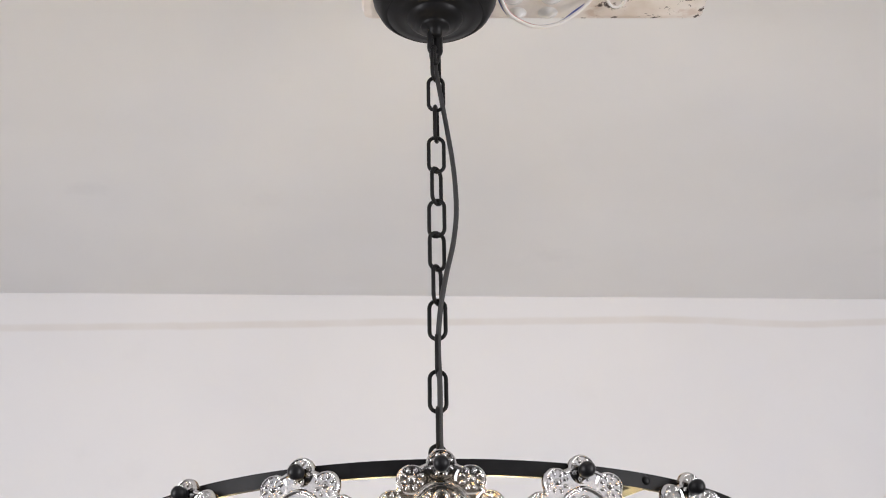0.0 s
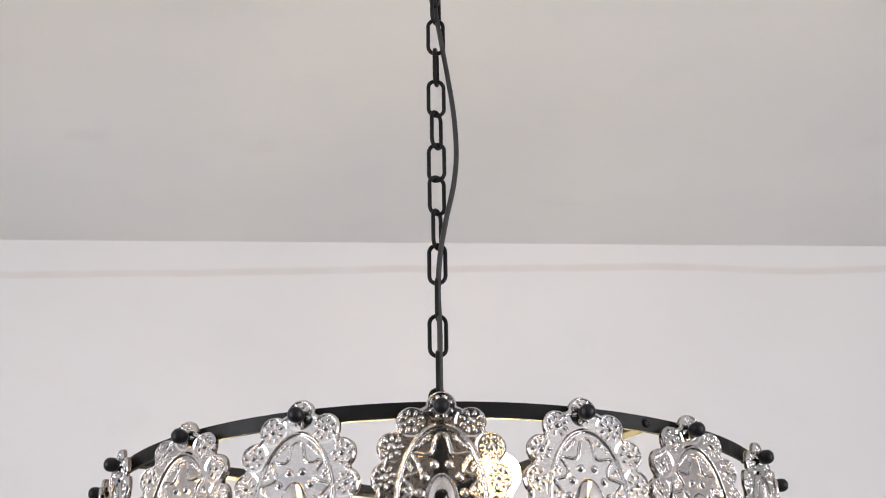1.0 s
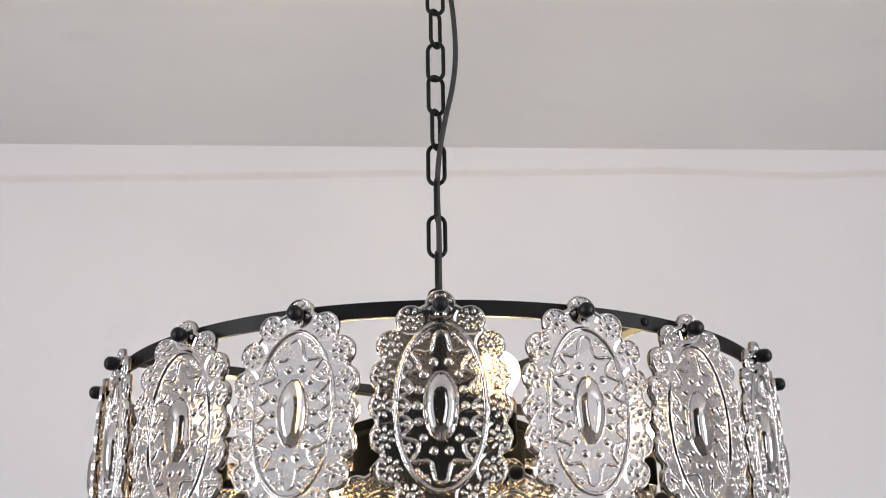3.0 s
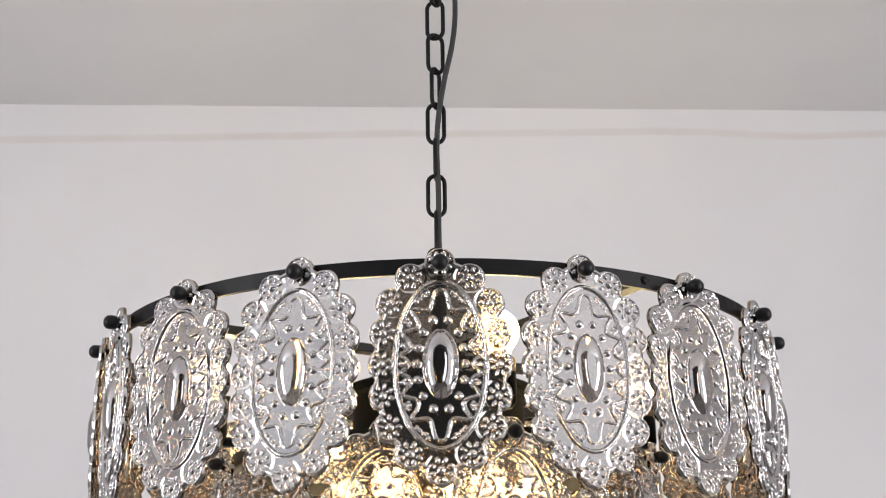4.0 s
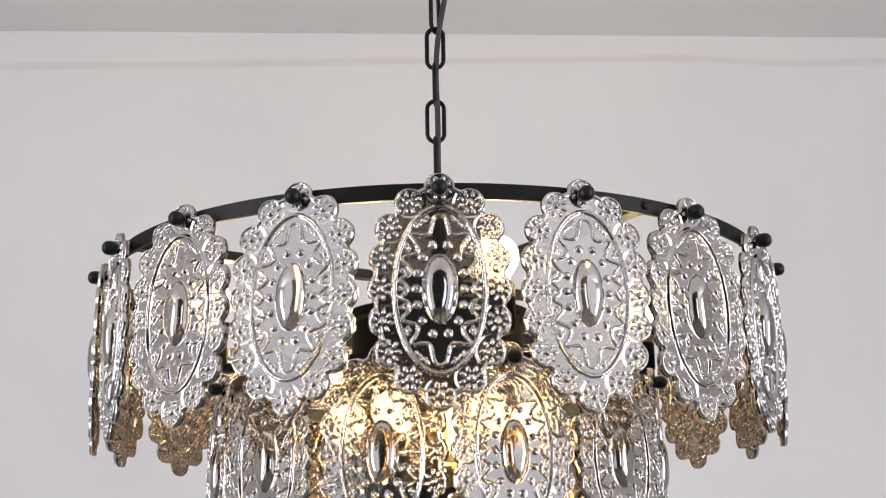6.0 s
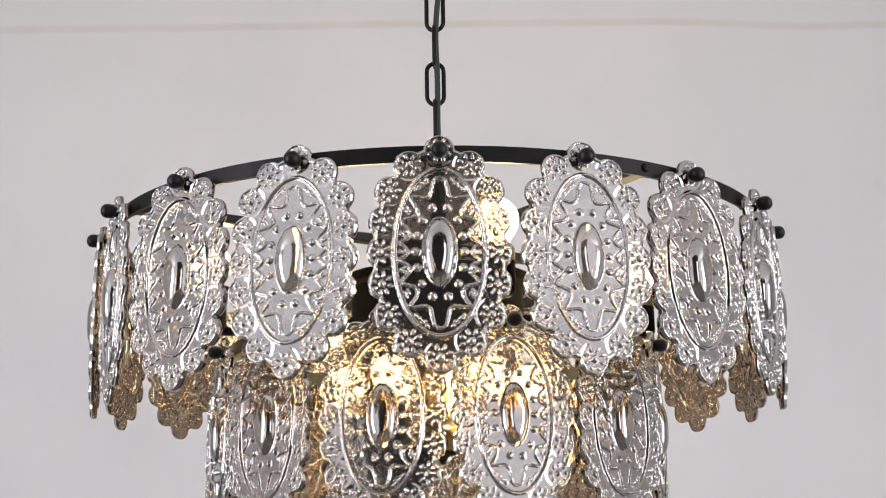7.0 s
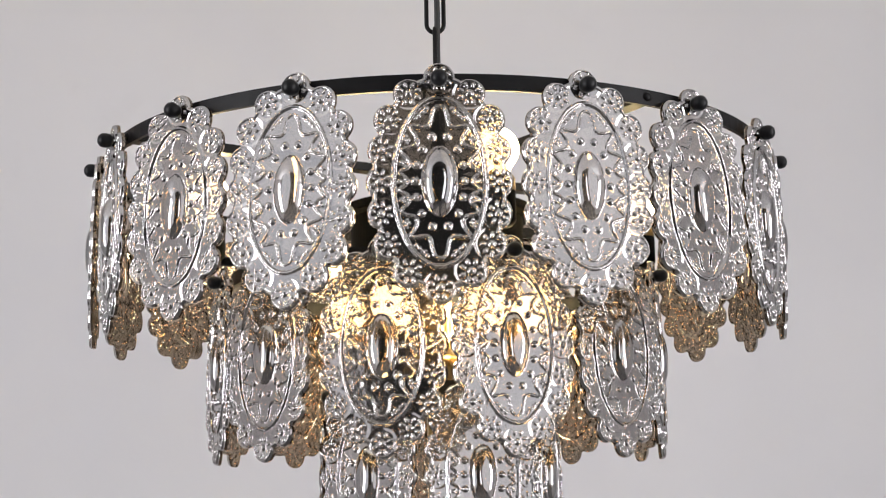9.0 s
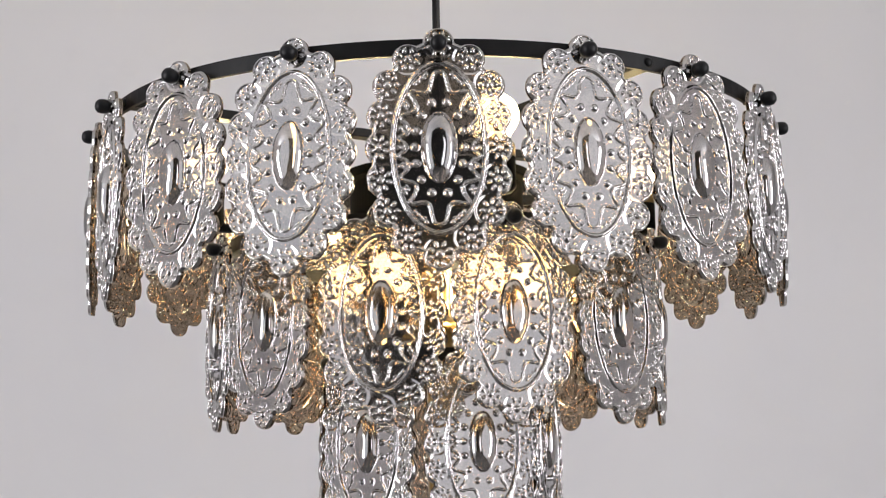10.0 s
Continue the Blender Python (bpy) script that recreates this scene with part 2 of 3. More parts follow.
# ---------------------------------------------------------------- the room
bm = box(bmesh.new(), (-HALF - 0.4, -0.0, 0.0), (HALF + 0.4, 0.2, CEIL + 0.3))
wall_north = setting("wall_north", bm, MAT_WALL, "white painted plaster wall with a wavy beige seam of filler", "wall")
wall_north.matrix_basis = pose(0, WALL_Y, 0, 0, 0, WALL_YAW)

setting("ceiling", box(bmesh.new(), (-HALF - 0.2, BACKDROP_Y1, CEIL), (HALF + 0.2, WALL_Y + 0.5, CEIL + 0.2)), MAT_CEIL,
        "pale grey matt painted plaster ceiling", "ceiling")
setting("floor", box(bmesh.new(), (-HALF - 0.2, BACKDROP_Y0 - 0.2, -0.1), (HALF + 0.2, WALL_Y + 0.5, 0.0)), MAT_FLOOR, "plain dark grey screed floor", "floor")


def side_wall(name, x0, x1, y_from, y_to, opening, mat, label):
    """An unseen side wall with one opening through it for an added area light."""
    y0, y1, z0, z1 = opening
    bm = bmesh.new()
    box(bm, (x0, y_from, 0), (x1, y0, BACKDROP_Z))
    box(bm, (x0, y0, 0), (x1, y1, z0))
    box(bm, (x0, y0, z1), (x1, y1, BACKDROP_Z))
    box(bm, (x0, y1, 0), (x1, y_to, BACKDROP_Z))
    return setting(name, bm, mat, label, "wall")


for name, x in (("wall_west", -HALF - 0.1), ("wall_east", HALF + 0.1)):
    side_wall(name, x - 0.1, x + 0.1, -1.85, WALL_Y + 0.5, NEAR_FILL, MAT_SIDE, "plain grey painted side wall with an opening for an added light")
    # charcoal walls out of view, put in to keep the glass reflections dark
    side_wall("backdrop_" + name, x - 0.1, x + 0.1, BACKDROP_Y0, -1.85, FAR_LIGHT, MAT_DARK, "unseen charcoal side wall, added for a dark reflection, with a tall opening for a light")
x0, x1, z0, z1 = SOUTH_FILL
bm = bmesh.new()
for lo, hi in (((-HALF - 0.2, 0), (x0, BACKDROP_Z)), ((x1, 0), (HALF + 0.2, BACKDROP_Z)), ((x0, 0), (x1, z0)), ((x0, z1), (x1, BACKDROP_Z))):
    box(bm, (lo[0], BACKDROP_Y0 - 0.2, lo[1]), (hi[0], BACKDROP_Y0, hi[1]))
setting("wall_south", bm, MAT_DARK, "unseen charcoal end wall, added for a dark reflection, with a tall opening for a light", "wall")
# roof and fascia are added too, closing the dark space that the glass mirrors
setting("backdrop_roof", box(bmesh.new(), (-HALF - 0.2, BACKDROP_Y0 - 0.2, BACKDROP_Z), (HALF + 0.2, BACKDROP_Y1 + 0.2, BACKDROP_Z + 0.2)), MAT_DARK, "unseen charcoal roof, added for a dark reflection", "roof")
setting("fascia", box(bmesh.new(), (-HALF, BACKDROP_Y1, CEIL + 0.2), (HALF, BACKDROP_Y1 + 0.2, BACKDROP_Z)), MAT_DARK, "unseen charcoal fascia, added above the ceiling edge to close the dark backdrop", "wall")

# ---------------------------------------------------------------- the pressed-glass panel
PH, PW = 0.0858, 0.0512          # half height and half width
LOBE = 0.0112                     # a scallop's reach along the edge

# a quarter of the scallops: middle, and reach across the edge
QUARTER = ((0, 0.0741, 0.0116), (0.0213, 0.0630, 0.0110), (0.0355, 0.0444, 0.0105), (0.0403, 0.0226, 0.0099), (0.0417, 0, 0.0094))


def scallops():
    """Middle, outward direction and reach of each scallop, all the way round."""
    out = []
    for cx, cy, reach in QUARTER:
        for sx in ((1, -1) if cx else (1,)):
            for sy in ((1, -1) if cy else (1,)):
                nx, ny = sx * cx / 0.0435 ** 2, sy * cy / 0.0735 ** 2
                n = math.hypot(nx, ny)
                out.append((sx * cx, sy * cy, nx / n, ny / n, reach))
    return out


ROSETTES = scallops()
# a quarter of the wavy line: five tips, and bays between them
WAVE = ((0, 402), (27, 390), (39, 362), (47, 325), (57, 298), (81, 287), (113, 291), (143, 295), (159, 285), (148, 267), (129, 241), (121, 214),
        (126, 196), (148, 183), (182, 175), (206, 163), (201, 147), (172, 118), (162, 92), (180, 68), (207, 57), (218, 45), (207, 35), (186, 19), (176, 0))
KX, KY = 0.0001294, 0.0001345


def dome(d, r, h):
    """A rounded bump: d is the distance from its middle."""
    return h * np.sqrt(np.clip(1 - (d / r) ** 2, 0, None))


def swell(d, r, h):
    """A ridge that runs out softly into the plate: d is the distance from its crest."""
    return 0.5 * h * (1 + np.cos(np.pi * np.clip(d / r, 0, 1)))


def outline(x, y):
    """Signed distance, about, to the scalloped edge; below zero inside."""
    d = (np.hypot(x / 0.0468, y / 0.0770) - 1) * 0.0468
    for cx, cy, nx, ny, reach in ROSETTES:
        u, v = (x - cx) * nx + (y - cy) * ny, (y - cy) * nx - (x - cx) * ny
        d = np.minimum(d, (np.hypot(u / reach, v / LOBE) - 1) * reach)
    return d


def wave_distance(x, y):
    quarter = [Vector((px * KX, py * KY, 0)) for px, py in WAVE]
    lower = [Vector((p.x, -p.y, 0)) for p in reversed(quarter[:-1])]
    right = quarter + lower
    left = [Vector((-p.x, p.y, 0)) for p in reversed(right[1:-1])]
    loop = np.array([p[:2] for p in spline(right + left, 5, True)])
    d = np.full(x.shape, 9.0)
    for a, b in zip(loop, np.roll(loop, -1, 0)):
        ab = b - a
        t = np.clip(((x - a[0]) * ab[0] + (y - a[1]) * ab[1]) / (ab @ ab + 1e-12), 0, 1)
        d = np.minimum(d, np.hypot(x - a[0] - t * ab[0], y - a[1] - t * ab[1]))
    return d


OVAL = (0.0320, 0.0599)           # half axes of the ridge round the field
STONES = ((41, 237, 21.5), (96, 169, 20.5), (124, 85, 22), (131, 0, 22))          # dots round the boss: place and radius
SEEDS = ((70, 387, 12), (92, 369, 12.5), (110, 350, 11), (128, 336, 12), (76, 366, 8), (180, 238, 12), (166, 219, 10), (190, 218, 12), (174, 203, 8), (205, 98, 13), (187, 106, 9),
         (192, 84, 8), (214, 0, 13), (194, 0, 8))                            # small dots in the bays of the wavy line


def relief(x, y):
    """Height of the pressed pattern over the plate."""
    h = np.zeros_like(x)
    ax, ay = OVAL
    e = np.hypot(x / ax, y / ay)
    oval = np.abs(e - 1) / np.maximum(np.hypot(x / ax ** 2, y / ay ** 2) / np.maximum(e, 1e-6), 1e-6)
    # rosettes: a ball and eight petals in a shallow bowl, with a crease where two bowls meet
    bowl, flower = np.ones_like(x), np.zeros_like(x)
    for cx, cy, nx, ny, reach in ROSETTES:
        u, v = ((x - cx) * nx + (y - cy) * ny) * LOBE / reach, (y - cy) * nx - (x - cx) * ny
        d = np.hypot(u, v)
        bowl = np.minimum(bowl, np.hypot(x - cx, y - cy) / 0.0120)
        flower = np.maximum(flower, dome(d, 0.0028, 0.0027))
        for j in range(8):
            a = 2 * math.pi * (j + 0.5) / 8
            pu, pv = u - 0.0067 * math.cos(a), v - 0.0067 * math.sin(a)
            along, across = pu * math.cos(a) + pv * math.sin(a), pv * math.cos(a) - pu * math.sin(a)
            flower = np.maximum(flower, dome(np.hypot(along / 1.65, across), 0.00145, 0.0018))
    border = np.maximum(0.0010 * bowl ** 2, flower + 0.0002)
    border = np.maximum(border, dome(outline(x, y) + 0.0013, 0.0013, 0.0021))
    h = np.where(e > 1.0, border, h)
    # soft skirts, by which ridges and dots run out into the glass
    skirt = swell(oval, 0.0060, 0.0006)
    inner = e < 0.985
    line = np.where(inner, wave_distance(x, y), 1.0)
    skirt = np.maximum(skirt, swell(line, 0.0045, 0.0005))
    bumps = np.zeros_like(x)
    for dots, height in ((STONES, 0.95), (SEEDS, 1.0)):
        for px, py, r in dots:
            for sx in (1, -1):
                for sy in (1, -1):
                    d = np.hypot(x - sx * px * KX, y - sy * py * KY)
                    bumps = np.maximum(bumps, dome(d, r * KX, height * r * KX))
                    if dots is STONES:
                        skirt = np.maximum(skirt, swell(d, 2.1 * r * KX, 0.0006))
    h = np.maximum(h, skirt)
    h = np.maximum(h, np.maximum(bumps, np.maximum(swell(oval, 0.0027, 0.0026), swell(line, 0.0018, 0.0018))))
    # the field is a very shallow, slightly uneven pillow
    h = h + (0.0007 * np.clip(1 - e * e, 0, None) + 0.00007 * (np.sin(150 * x + 1.3 + 60 * y) + np.sin(110 * y - 70 * x)) * np.clip(1.2 - e, 0, 1))
    stone = np.clip(np.hypot(x / 0.0124, y / 0.0250), 0, 1)
    boss = 0.0080 * (np.sqrt(1 - 0.88 * stone ** 3.1) - math.sqrt(0.12)) / (1 - math.sqrt(0.12))
    return np.maximum(h, boss + 0.0007)


def sheet(step, height):
    """A grid over the scalloped outline, its rim drawn onto the outline: points, normals, quads and the rim's loop."""
    nx, ny = int(PW / step) + 3, int(PH / step) + 3
    gx, gy = np.meshgrid(np.arange(-nx, nx + 1) * step, np.arange(-ny, ny + 1) * step, indexing="ij")
    inside = (outline(gx, gy) < 0).astype(int)
    cell = (inside[:-1, :-1] + inside[1:, :-1] + inside[:-1, 1:] + inside[1:, 1:]) >= 2
    full = np.zeros(gx.shape, int)
    for di in (0, 1):
        for dj in (0, 1):
            full[di:gx.shape[0] - 1 + di, dj:gx.shape[1] - 1 + dj] += cell
    used, rim = full > 0, (full > 0) & (full < 4)
    x, y, eps = gx.copy(), gy.copy(), 1e-5
    for _ in range(6):
        d = outline(x, y)
        dx, dy = (outline(x + eps, y) - d) / eps, (outline(x, y + eps) - d) / eps
        g = np.maximum(dx * dx + dy * dy, 0.05)
        x, y = np.where(rim, x - d * dx / g, x), np.where(rim, y - d * dy / g, y)
    z, eps = height(x, y), 0.00012
    nxv, nyv = -(height(x + eps, y) - height(x - eps, y)) / (2 * eps), -(height(x, y + eps) - height(x, y - eps)) / (2 * eps)
    normals = np.c_[nxv[used], nyv[used], np.ones(used.sum())]
    normals /= np.linalg.norm(normals, axis=1)[:, None]
    index = np.full(gx.shape, -1)
    index[used] = np.arange(used.sum())
    quads = np.c_[index[:-1, :-1][cell], index[1:, :-1][cell], index[1:, 1:][cell], index[:-1, 1:][cell]]
    edges = {(int(q[i]), int(q[(i + 1) % 4])) for q in quads for i in range(4)}
    border = {p: q for (p, q) in edges if (q, p) not in edges}
    first = min(border)
    loop, at = [first], border[first]
    while at != first and len(loop) < 5000:
        loop.append(at)
        at = border[at]
    return np.c_[x[used], y[used], z[used]], normals, quads, loop


def glass_panel_mesh(thick=0.004):
    """A pressed oval: silvered relief in front, a softer relief behind, and a clear rim between."""
    def drop(px, py):
        return 0.0016 * np.clip(1 + outline(px, py) / 0.0022, 0, 1) ** 2

    fv, fn, fq, floop = sheet(0.0006, lambda px, py: relief(px, py) - drop(px, py))
    bv, bn, bq, bloop = sheet(0.0016, lambda px, py: -thick + 0.55 * relief(px, py) + 0.4 * drop(px, py))
    bn, bq = -bn, bq[:, ::-1]
    # the rim: a strip from the front loop to the same points at the back
    n, nf, nb = len(floop), len(fv), len(bv)
    front = fv[floop]
    back = front.copy()
    back[:, 2] = -thick + 0.0006
    out = np.c_[np.roll(front[:, 1], -1) - np.roll(front[:, 1], 1), np.roll(front[:, 0], 1) - np.roll(front[:, 0], -1), np.zeros(n)]
    out /= np.maximum(np.linalg.norm(out, axis=1), 1e-9)[:, None]
    r0 = nf + nb
    faces = fq.tolist() + (bq + nf).tolist() + [(r0 + (i + 1) % n, r0 + i, r0 + n + i, r0 + n + (i + 1) % n) for i in range(n)]
    me = bpy.data.meshes.new("glass_panel")
    me.from_pydata(np.r_[fv, bv, front, back].tolist(), [], faces)
    me.polygons.foreach_set("use_smooth", [True] * len(faces))
    me.normals_split_custom_set_from_vertices(np.r_[fn, bn, out, out].tolist())
    me.materials.append(MAT_GLASS)
    me.materials.append(MAT_CLEAR)
    me.polygons.foreach_set("material_index", [0] * len(fq) + [1] * (len(faces) - len(fq)))
    return me


PANEL_MESH = glass_panel_mesh()

# ---------------------------------------------------------------- the chandelier
chandelier = tagged(new("chandelier"), "three-tier chandelier of silvered pressed-glass ovals, lit, on a black chain", "chandelier")
chandelier.location = (0, 0, ZB)


def band(radius, z0, z1, thick=0.003, steps=144):
    return lathe(bmesh.new(), ((radius - thick, z0), (radius - thick, z1), (radius, z1), (radius, z0), (radius - thick, z0)), steps)


def knob():
    """Black stud that pins a glass oval to its ring; it points along z."""
    return lathe(bmesh.new(), ((0, -0.016), (0.0026, -0.016), (0.0026, -0.001), (0.0046, -0.0005), (0.0057, 0.002), (0.0060, 0.0055), (0.0054, 0.0086),
                               (0.0032, 0.0107), (0, 0.0114)), 20)


HANG = 0.0724          # from an oval's middle up to its stud
KNOB_MESH = put_mesh("stud", knob(), MAT_KNOB, True)


def panel_at(radius, z, angle, lean=0.0, swing=0.0, tip=0.0):
    """A pose for an oval that hangs from its stud at (radius, z): angle round the axis from the front, lean in its own plane, swing about its upright, tip towards the axis."""
    hang = Matrix.Translation((0, 0, z)) @ pose(0, 0, 0, 0, 0, angle) @ Matrix.Translation((0, -radius, 0)) @ pose(0, 0, 0, 90 + tip, 0, 0)
    return hang @ pose(0, 0, 0, 0, swing, lean) @ Matrix.Translation((0, -HANG, 0))


def glass_panel(m, label):
    ob = part("glass_panel", PANEL_MESH, None, chandelier, label, m=m)
    part("stud", KNOB_MESH, None, ob, "round black stud", m=Matrix.Translation((0, HANG, 0.002)))
    return ob


SILVER = "oval silvered pressed-glass panel with rosettes and a smooth oval boss"


def tier(count, radius, z, phase, seed, tip, bends=()):
    rng = random.Random(seed)
    for k in range(count):
        lean, swing = rng.uniform(-0.8, 0.8), rng.uniform(-1.5, 1.5)
        drift = 0.0
        for kk, l, s, d in bends:
            if kk == k:
                lean, swing, drift = l, s, d
        glass_panel(panel_at(radius, z, phase + drift + 360 * k / count, lean, swing, tip), SILVER)


# top tier
R1, R2, R3 = 0.295, 0.187, 0.088
part("ring", band(R1, -0.0040, 0.0080), MAT_BLACK, chandelier, "black flat metal hoop of the top tier")
part("ring", band(R2, -0.106, -0.094), MAT_BLACK, chandelier, "black flat metal hoop of the middle tier")
part("ring", band(R3, -0.204, -0.192, steps=72), MAT_BLACK, chandelier, "black flat metal hoop of the lowest tier")
tier(18, R1 + 0.008, 0.0, 0.5, 3, -0.6, ((4, 0.2, 0, 0), (14, 0.3, 0, -0.3), (15, 0.3, -7.0, 0), (16, -1.0, 4.0, 0), (17, -2.4, -2.5, 0.2), (1, 0.9, 1.0, 0), (2, 2.0, -3.0, -0.8), (3, 0.2, 0.5, 0), (5, 2.0, 0, 0), (6, -1.6, 0, 0)))
tier(12, R2 + 0.008, -0.1010, 17.25, 5, -1.0, ((11, 0.2, 1.0, 0), (0, 0.2, 4.5, -0.3), (10, -0.4, 3.0, -1.7), (9, 0.3, 7.0, -3.5), (1, 0.3, -7.0, 1.0), (2, 0.0, 1.0, -2.8)))
tier(6, R3 + 0.008, -0.198, 21.0, 9, -0.9, ((1, 0.0, -2.0, -7.0), (5, 0.3, 2.0, 0)))

for k in range(4):
    turn = pose(0, 0, 0, 0, 0, 32.2 + 90 * k)
    arm = part("crossbar", box(bmesh.new(), (-0.007, -R1 + 0.003, -0.0045), (0.007, -0.009, 0.0035), 0.0012), MAT_BLACK, chandelier, "black flat arm of the top frame", m=Matrix.Translation((0, 0, 0.003)) @ turn)
    screw = lathe(bmesh.new(), ((0, 0.0022), (0.0022, 0.0021), (0.0036, 0.0008), (0.0036, -0.001), (0, -0.001)), 16)
    part("screw", screw, MAT_BLACK, arm, "", True, m=Matrix.Translation((0, -R1, -0.0005)) @ pose(0, 0, 0, 90))
for z, r, count in ((-0.1, R2, 3), (-0.198, R3, 3)):
    for k in range(count):
        part("crossbar", box(bmesh.new(), (-0.006, -r + 0.003, z - 0.003), (0.006, -0.004, z + 0.003), 0.001), MAT_BLACK, chandelier, "", m=pose(0, 0, 0, 0, 0, 45 + 120 * k))

# hub, centre rod and wiring drum
hub = lathe(bmesh.new(), ((0, 0.012), (0.007, 0.012), (0.009, 0.010), (0.014, 0.006), (0.015, -0.006), (0.010, -0.008), (0.005, -0.010), (0.005, -0.05), (0, -0.05)), 24)
part("hub", hub, MAT_BLACK, chandelier, "", True)
part("stem", tube(bmesh.new(), [(-0.0004, 0, 0.01), (-0.0004, 0, 0.05), (-0.0004, 0, 0.088)], 0.0047, 14), MAT_BLACK, chandelier, "", True)
drum = lathe(bmesh.new(), ((0, -0.029), (0.088, -0.029), (0.0895, -0.0305), (0.0895, -0.036), (0.088, -0.0375), (0.079, -0.039), (0.079, -0.093), (0.077, -0.096), (0, -0.096)), 96)
part("drum", drum, MAT_DRUM, chandelier, "matt black wiring drum")
column = lathe(bmesh.new(), ((0, -0.095), (0.016, -0.095), (0.0165, -0.098), (0.0125, -0.104), (0.0125, -0.156), (0.019, -0.161), (0.026, -0.164), (0.027, -0.172), (0.019, -0.177), (0.0125, -0.182),
                             (0.0125, -0.194), (0.020, -0.197), (0.020, -0.203), (0.011, -0.208), (0.011, -0.320), (0.006, -0.328), (0, -0.330)), 40)
part("column", column, MAT_BRASS, chandelier, "brass centre column between the tiers", True)


def bulb_profile(r):
    pts = [(0, r)]
    for i in range(1, 10):
        a = math.pi * i / 13
        pts.append((r * math.sin(a), r * math.cos(a)))
    return pts + [(0.58 * r, -0.93 * r), (0.54 * r, -1.26 * r), (0, -1.26 * r)]


def lamp(radius, z, angle, r, glow):
    """A globe bulb of radius r with its middle at z, in a black lampholder with a brass collar."""
    m = pose(0, 0, 0, 0, 0, angle) @ Matrix.Translation((0, -radius, z))
    k = r / 0.0178
    holder = lathe(bmesh.new(), ((0, -0.034 * k), (0.0140 * k, -0.034 * k), (0.0140 * k, -0.058 * k), (0.0105 * k, -0.062 * k), (0, -0.062 * k)), 24)
    socket = part("lampholder", holder, MAT_DRUM, chandelier, "black lampholder", True, m=m)
    collar = lathe(bmesh.new(), ((0, -0.0215 * k), (0.0125 * k, -0.0215 * k), (0.0140 * k, -0.024 * k), (0.0140 * k, -0.034 * k), (0, -0.034 * k)), 24)
    part("collar", collar, MAT_BRASS, socket, "brass collar", True)
    part("bulb", lathe(bmesh.new(), bulb_profile(r), 28), glow, socket, "glowing warm white globe bulb", True)


for turn, reach in ((15, 0.186), (98, 0.192), (195, 0.186), (278, 0.206)):
    lamp(reach, -0.018, turn, 0.0178, MAT_BULB)
    arm = tube(bmesh.new(), [(0, -0.074, -0.075), (0, -0.12, -0.079), (0, -reach, -0.078)], 0.0045, 10)
    part("lamp_arm", arm, MAT_BLACK, chandelier, "black tube arm", True, m=pose(0, 0, 0, 0, 0, turn))
for k in range(6):
    lamp(0.082, -0.125, 30 + 60 * k, 0.0165, MAT_CAPSULE)
    arm = tube(bmesh.new(), [(0, -0.024, -0.170), (0, -0.05, -0.181), (0, -0.082, -0.181)], 0.0035, 10)
    part("lamp_arm", arm, MAT_BRASS, chandelier, "brass tube arm", True, m=pose(0, 0, 0, 0, 0, 30 + 60 * k))

# chain: links alternate about the upright, some of them twisted between
PITCH, LINK_Z = 0.0380, 0.506


def link_path(length=0.0375, width=0.0155, steps=10):
    r, pts = width / 2, []
    s = length / 2 - r
    for i in range(steps + 1):
        a = math.pi * i / steps
        pts.append((r * math.cos(a), 0, s + r * math.sin(a)))
    for i in range(steps + 1):
        a = math.pi + math.pi * i / steps
        pts.append((r * math.cos(a), 0, -s + r * math.sin(a)))
    return pts


LINK_MESH = put_mesh("chain_link", tube(bmesh.new(), link_path(0.0419, 0.0162), 0.0021, 10, True), MAT_BLACK, True)
TWIST = (62, 4, 80, 8, 55, -12, 25, 62, -6, 84, 3, 88)
for k, twist in enumerate(TWIST):
    part("chain_link", LINK_MESH, None, chandelier, "", m=pose(0.003 - 0.0002 * k, 0, LINK_Z + PITCH * (1 - k), 0, 0, twist))
part("top_loop", tube(bmesh.new(), link_path(0.031, 0.0130), 0.0034, 10, True), MAT_BLACK, chandelier, "", True, m=pose(0.0025, 0.001, 0.574, 0, 0, 35))
part("bottom_loop", tube(bmesh.new(), link_path(0.026, 0.014), 0.0022, 10, True), MAT_BLACK, chandelier, "", True, m=pose(0, 0, 0.096, 0, 0, 10))

cable = spline(((0.004, 0.004, 0.591), (0.0025, 0.004, 0.553), (0.0045, -0.002, 0.526), (0.0078, -0.004, 0.502), (0.0108, -0.002, 0.483), (0.0148, 0, 0.457), (0.0205, 0, 0.412), (0.0226, 0, 0.365), (0.019, -0.002, 0.326),
                (0.011, -0.006, 0.287), (0.0047, -0.006, 0.25), (0.002, -0.005, 0.213), (0.0030, -0.005, 0.166), (0.003, -0.004, 0.11), (0.006, -0.002, 0.06), (0.006, 0, 0.0)), 8)
part("cable", tube(bmesh.new(), cable, 0.0027, 10), MAT_CABLE, chandelier, "black round lamp cable hanging beside the chain", True)

canopy = lathe(bmesh.new(), ((0.0000, 0.5740), (0.0060, 0.5740), (0.0076, 0.5770), (0.0080, 0.5840), (0.0150, 0.5855), (0.0160, 0.5880), (0.0165, 0.5895), (0.0232, 0.5910), (0.0283, 0.5940), (0.0307, 0.5985), (0.0317, 0.6005), (0.0425, 0.6010), (0.0515, 0.6026), (0.0523, 0.6044), (0.0541, 0.6048), (0.0548, 0.6040), (0.0619, 0.6100), (0.0682, 0.6230), (0.0711, 0.6390), (0.0711, 0.6640), (0.0690, 0.6655), (0.0000, 0.6655)), 72)
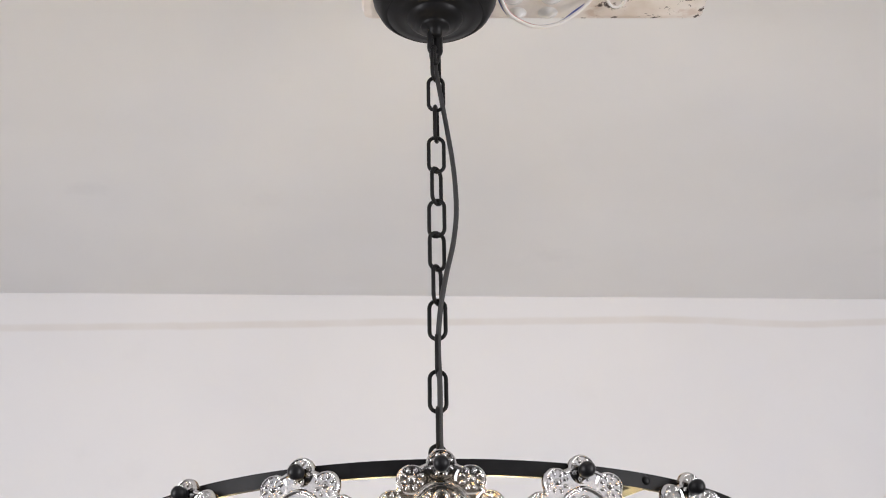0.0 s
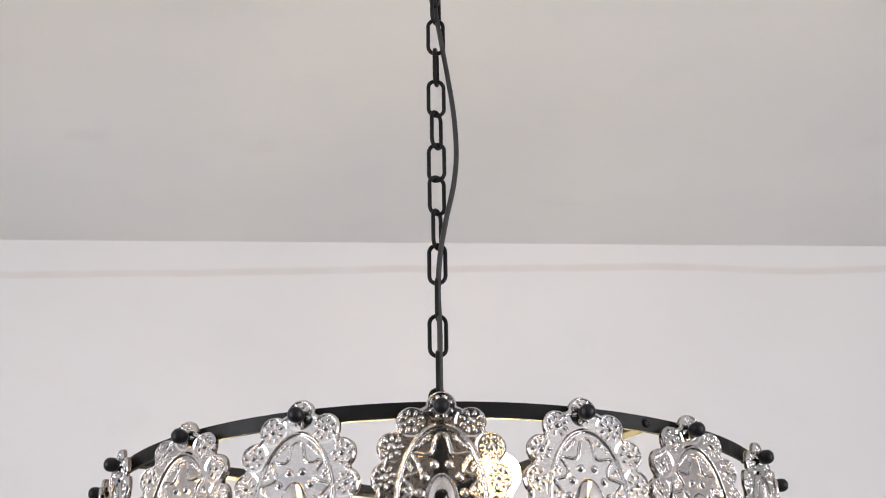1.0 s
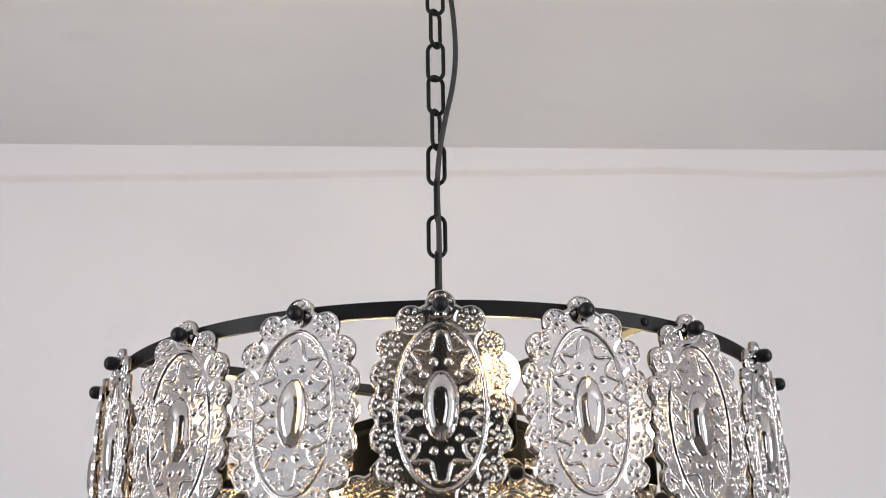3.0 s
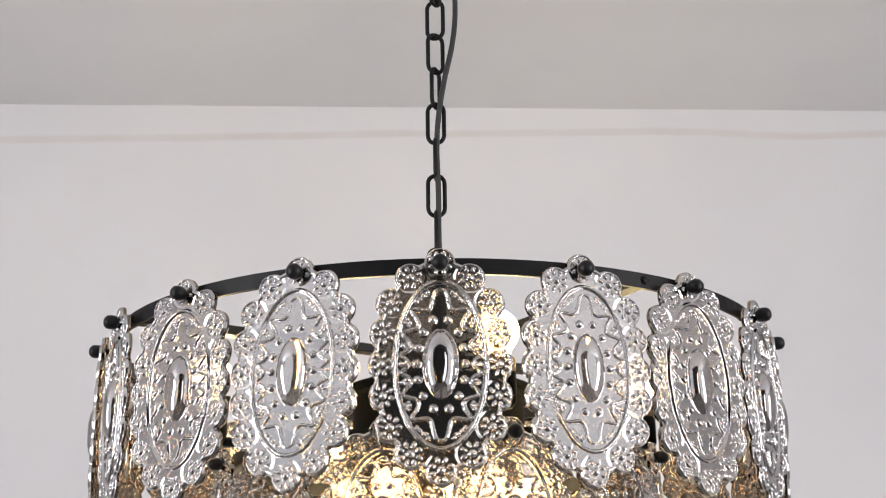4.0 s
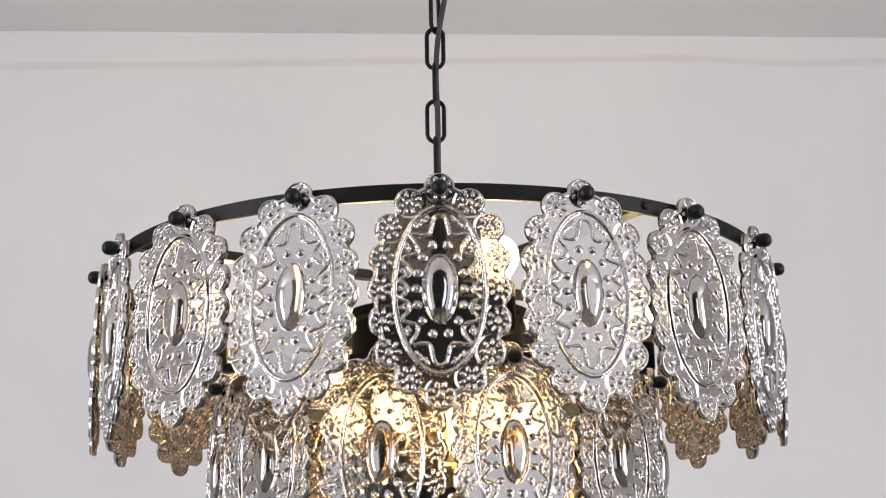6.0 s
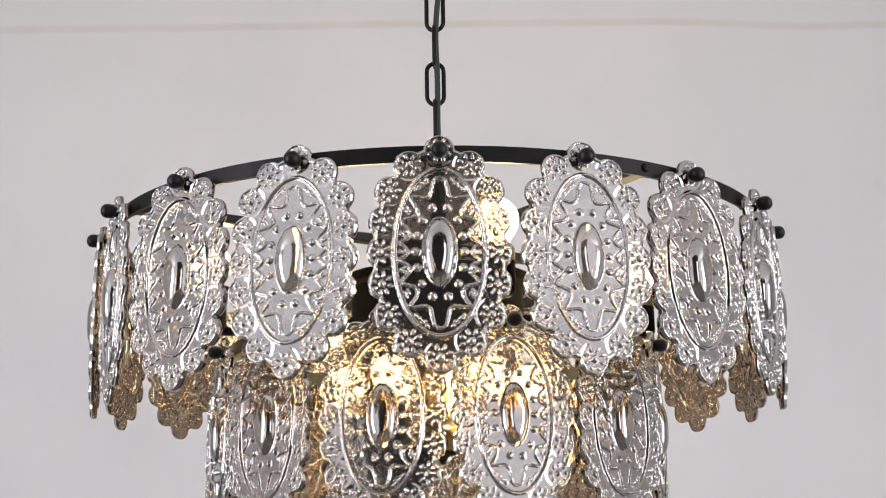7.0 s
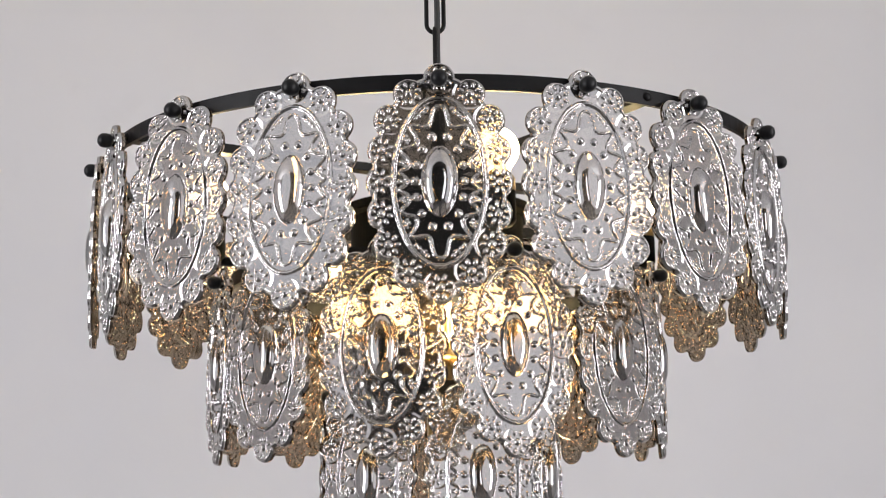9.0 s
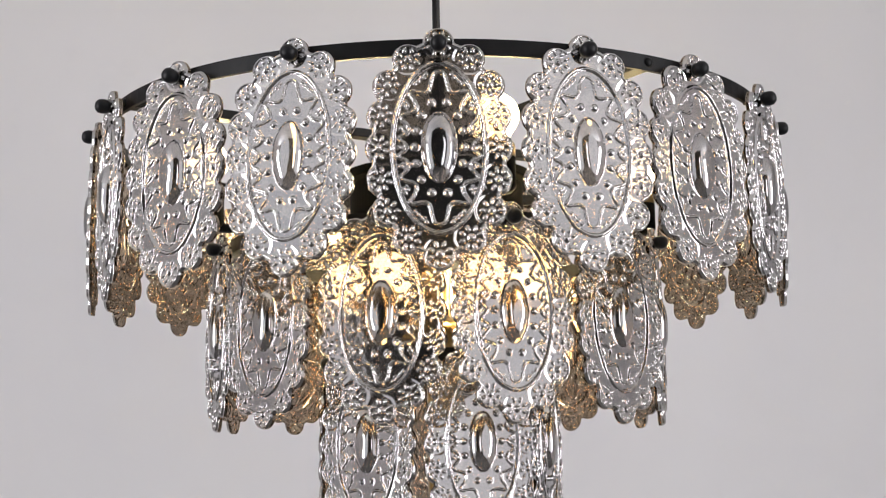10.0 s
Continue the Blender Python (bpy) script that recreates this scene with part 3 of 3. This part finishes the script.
part("canopy", canopy, MAT_BLACK, chandelier, "black domed metal ceiling rose", True, m=Matrix.Diagonal((1.018, 1.018, 1, 1)) @ Matrix.Translation((0.003, 0, 0.0062)))
hook = spline(((0.0045, 0, 0.580), (0.0050, 0, 0.566), (0.0040, 0, 0.550), (0.0, 0, 0.541), (-0.0035, 0, 0.549), (-0.0025, 0, 0.560)), 8)
part("hook", tube(bmesh.new(), hook, 0.0040, 12), MAT_BLACK, chandelier, "black forged hook under the ceiling rose", True, m=pose(0.002, 0, 0.006, 0, 0, 55))

# ---------------------------------------------------------------- mounting block and loose wires on the ceiling
bm = box(bmesh.new(), (0, -0.2055, ZB + 0.672 - CEIL), (0.414, 0, 0.0), 0.012)
block = tagged(new("mounting_block", put_mesh("mounting_block", bm, MAT_BLOCK)), "cream plaster block with rust stains and black chips on the ceiling", "mounting block")
block.matrix_basis = pose(-0.085, 0.0970, CEIL, 0, 0, 1.1)

wires = tagged(new("loose_wire"), "white lamp wire with red and blue cores hanging in a loop", "wire")
wires.location = (0.13, 0.069, ZB + 0.666)
for mat, name, dx, dz in ((MAT_WHITE_PVC, "white_core", 0, 0), (MAT_RED_PVC, "red_core", 0.0012, 0.0016), (MAT_BLUE_PVC, "blue_core", -0.0034, 0.0016)):
    pts = spline(((-0.052 + dx, -0.03, 0.012), (-0.047 + dx, -0.018, -0.003 + dz), (-0.036 + dx, -0.006, -0.0135 + dz), (-0.010 + dx, 0.004, -0.0215 + dz), (0.018, 0.003, -0.0190 + dz),
                  (0.042 + dx, -0.006, -0.0085 + dz), (0.057, -0.016, 0.002), (0.070, -0.03, 0.014)), 8)
    part(name, tube(bmesh.new(), pts, 0.0024 if mat is MAT_WHITE_PVC else 0.0012, 8), mat, wires, "", True)


def screw_head():
    return lathe(bmesh.new(), ((0, -0.0052), (0.003, -0.005), (0.0062, -0.0036), (0.0085, -0.0006), (0.0115, -0.0004), (0.012, 0.0), (0, 0.0)), 28)


# domed screws; their shine is in the white base colour
for x, y in ((0.1010, 0.083), (0.1385, 0.083), (0.096, 0.055), (0.141, 0.055)):
    ob = new("screw", put_mesh("screw", screw_head(), MAT_GLINT, True))
    ob.location = (x, y, ZB + 0.6715)
    tagged(ob, "metal screw in the plaster block, its glint put in as glossy white", "screw", "screws in the block")
tail = spline(((0.205, 0.052, 0.668), (0.210, 0.066, 0.661), (0.219, 0.070, 0.6585), (0.228, 0.062, 0.661), (0.232, 0.046, 0.668)), 8)
tagged(new("wire_end", put_mesh("wire_end", tube(bmesh.new(), [Vector(p) + Vector((0, -0.006, ZB + 0.006)) for p in tail], 0.0016, 8), MAT_WHITE_PVC, True)),
       "short white wire end bent against the plaster block", "wire")
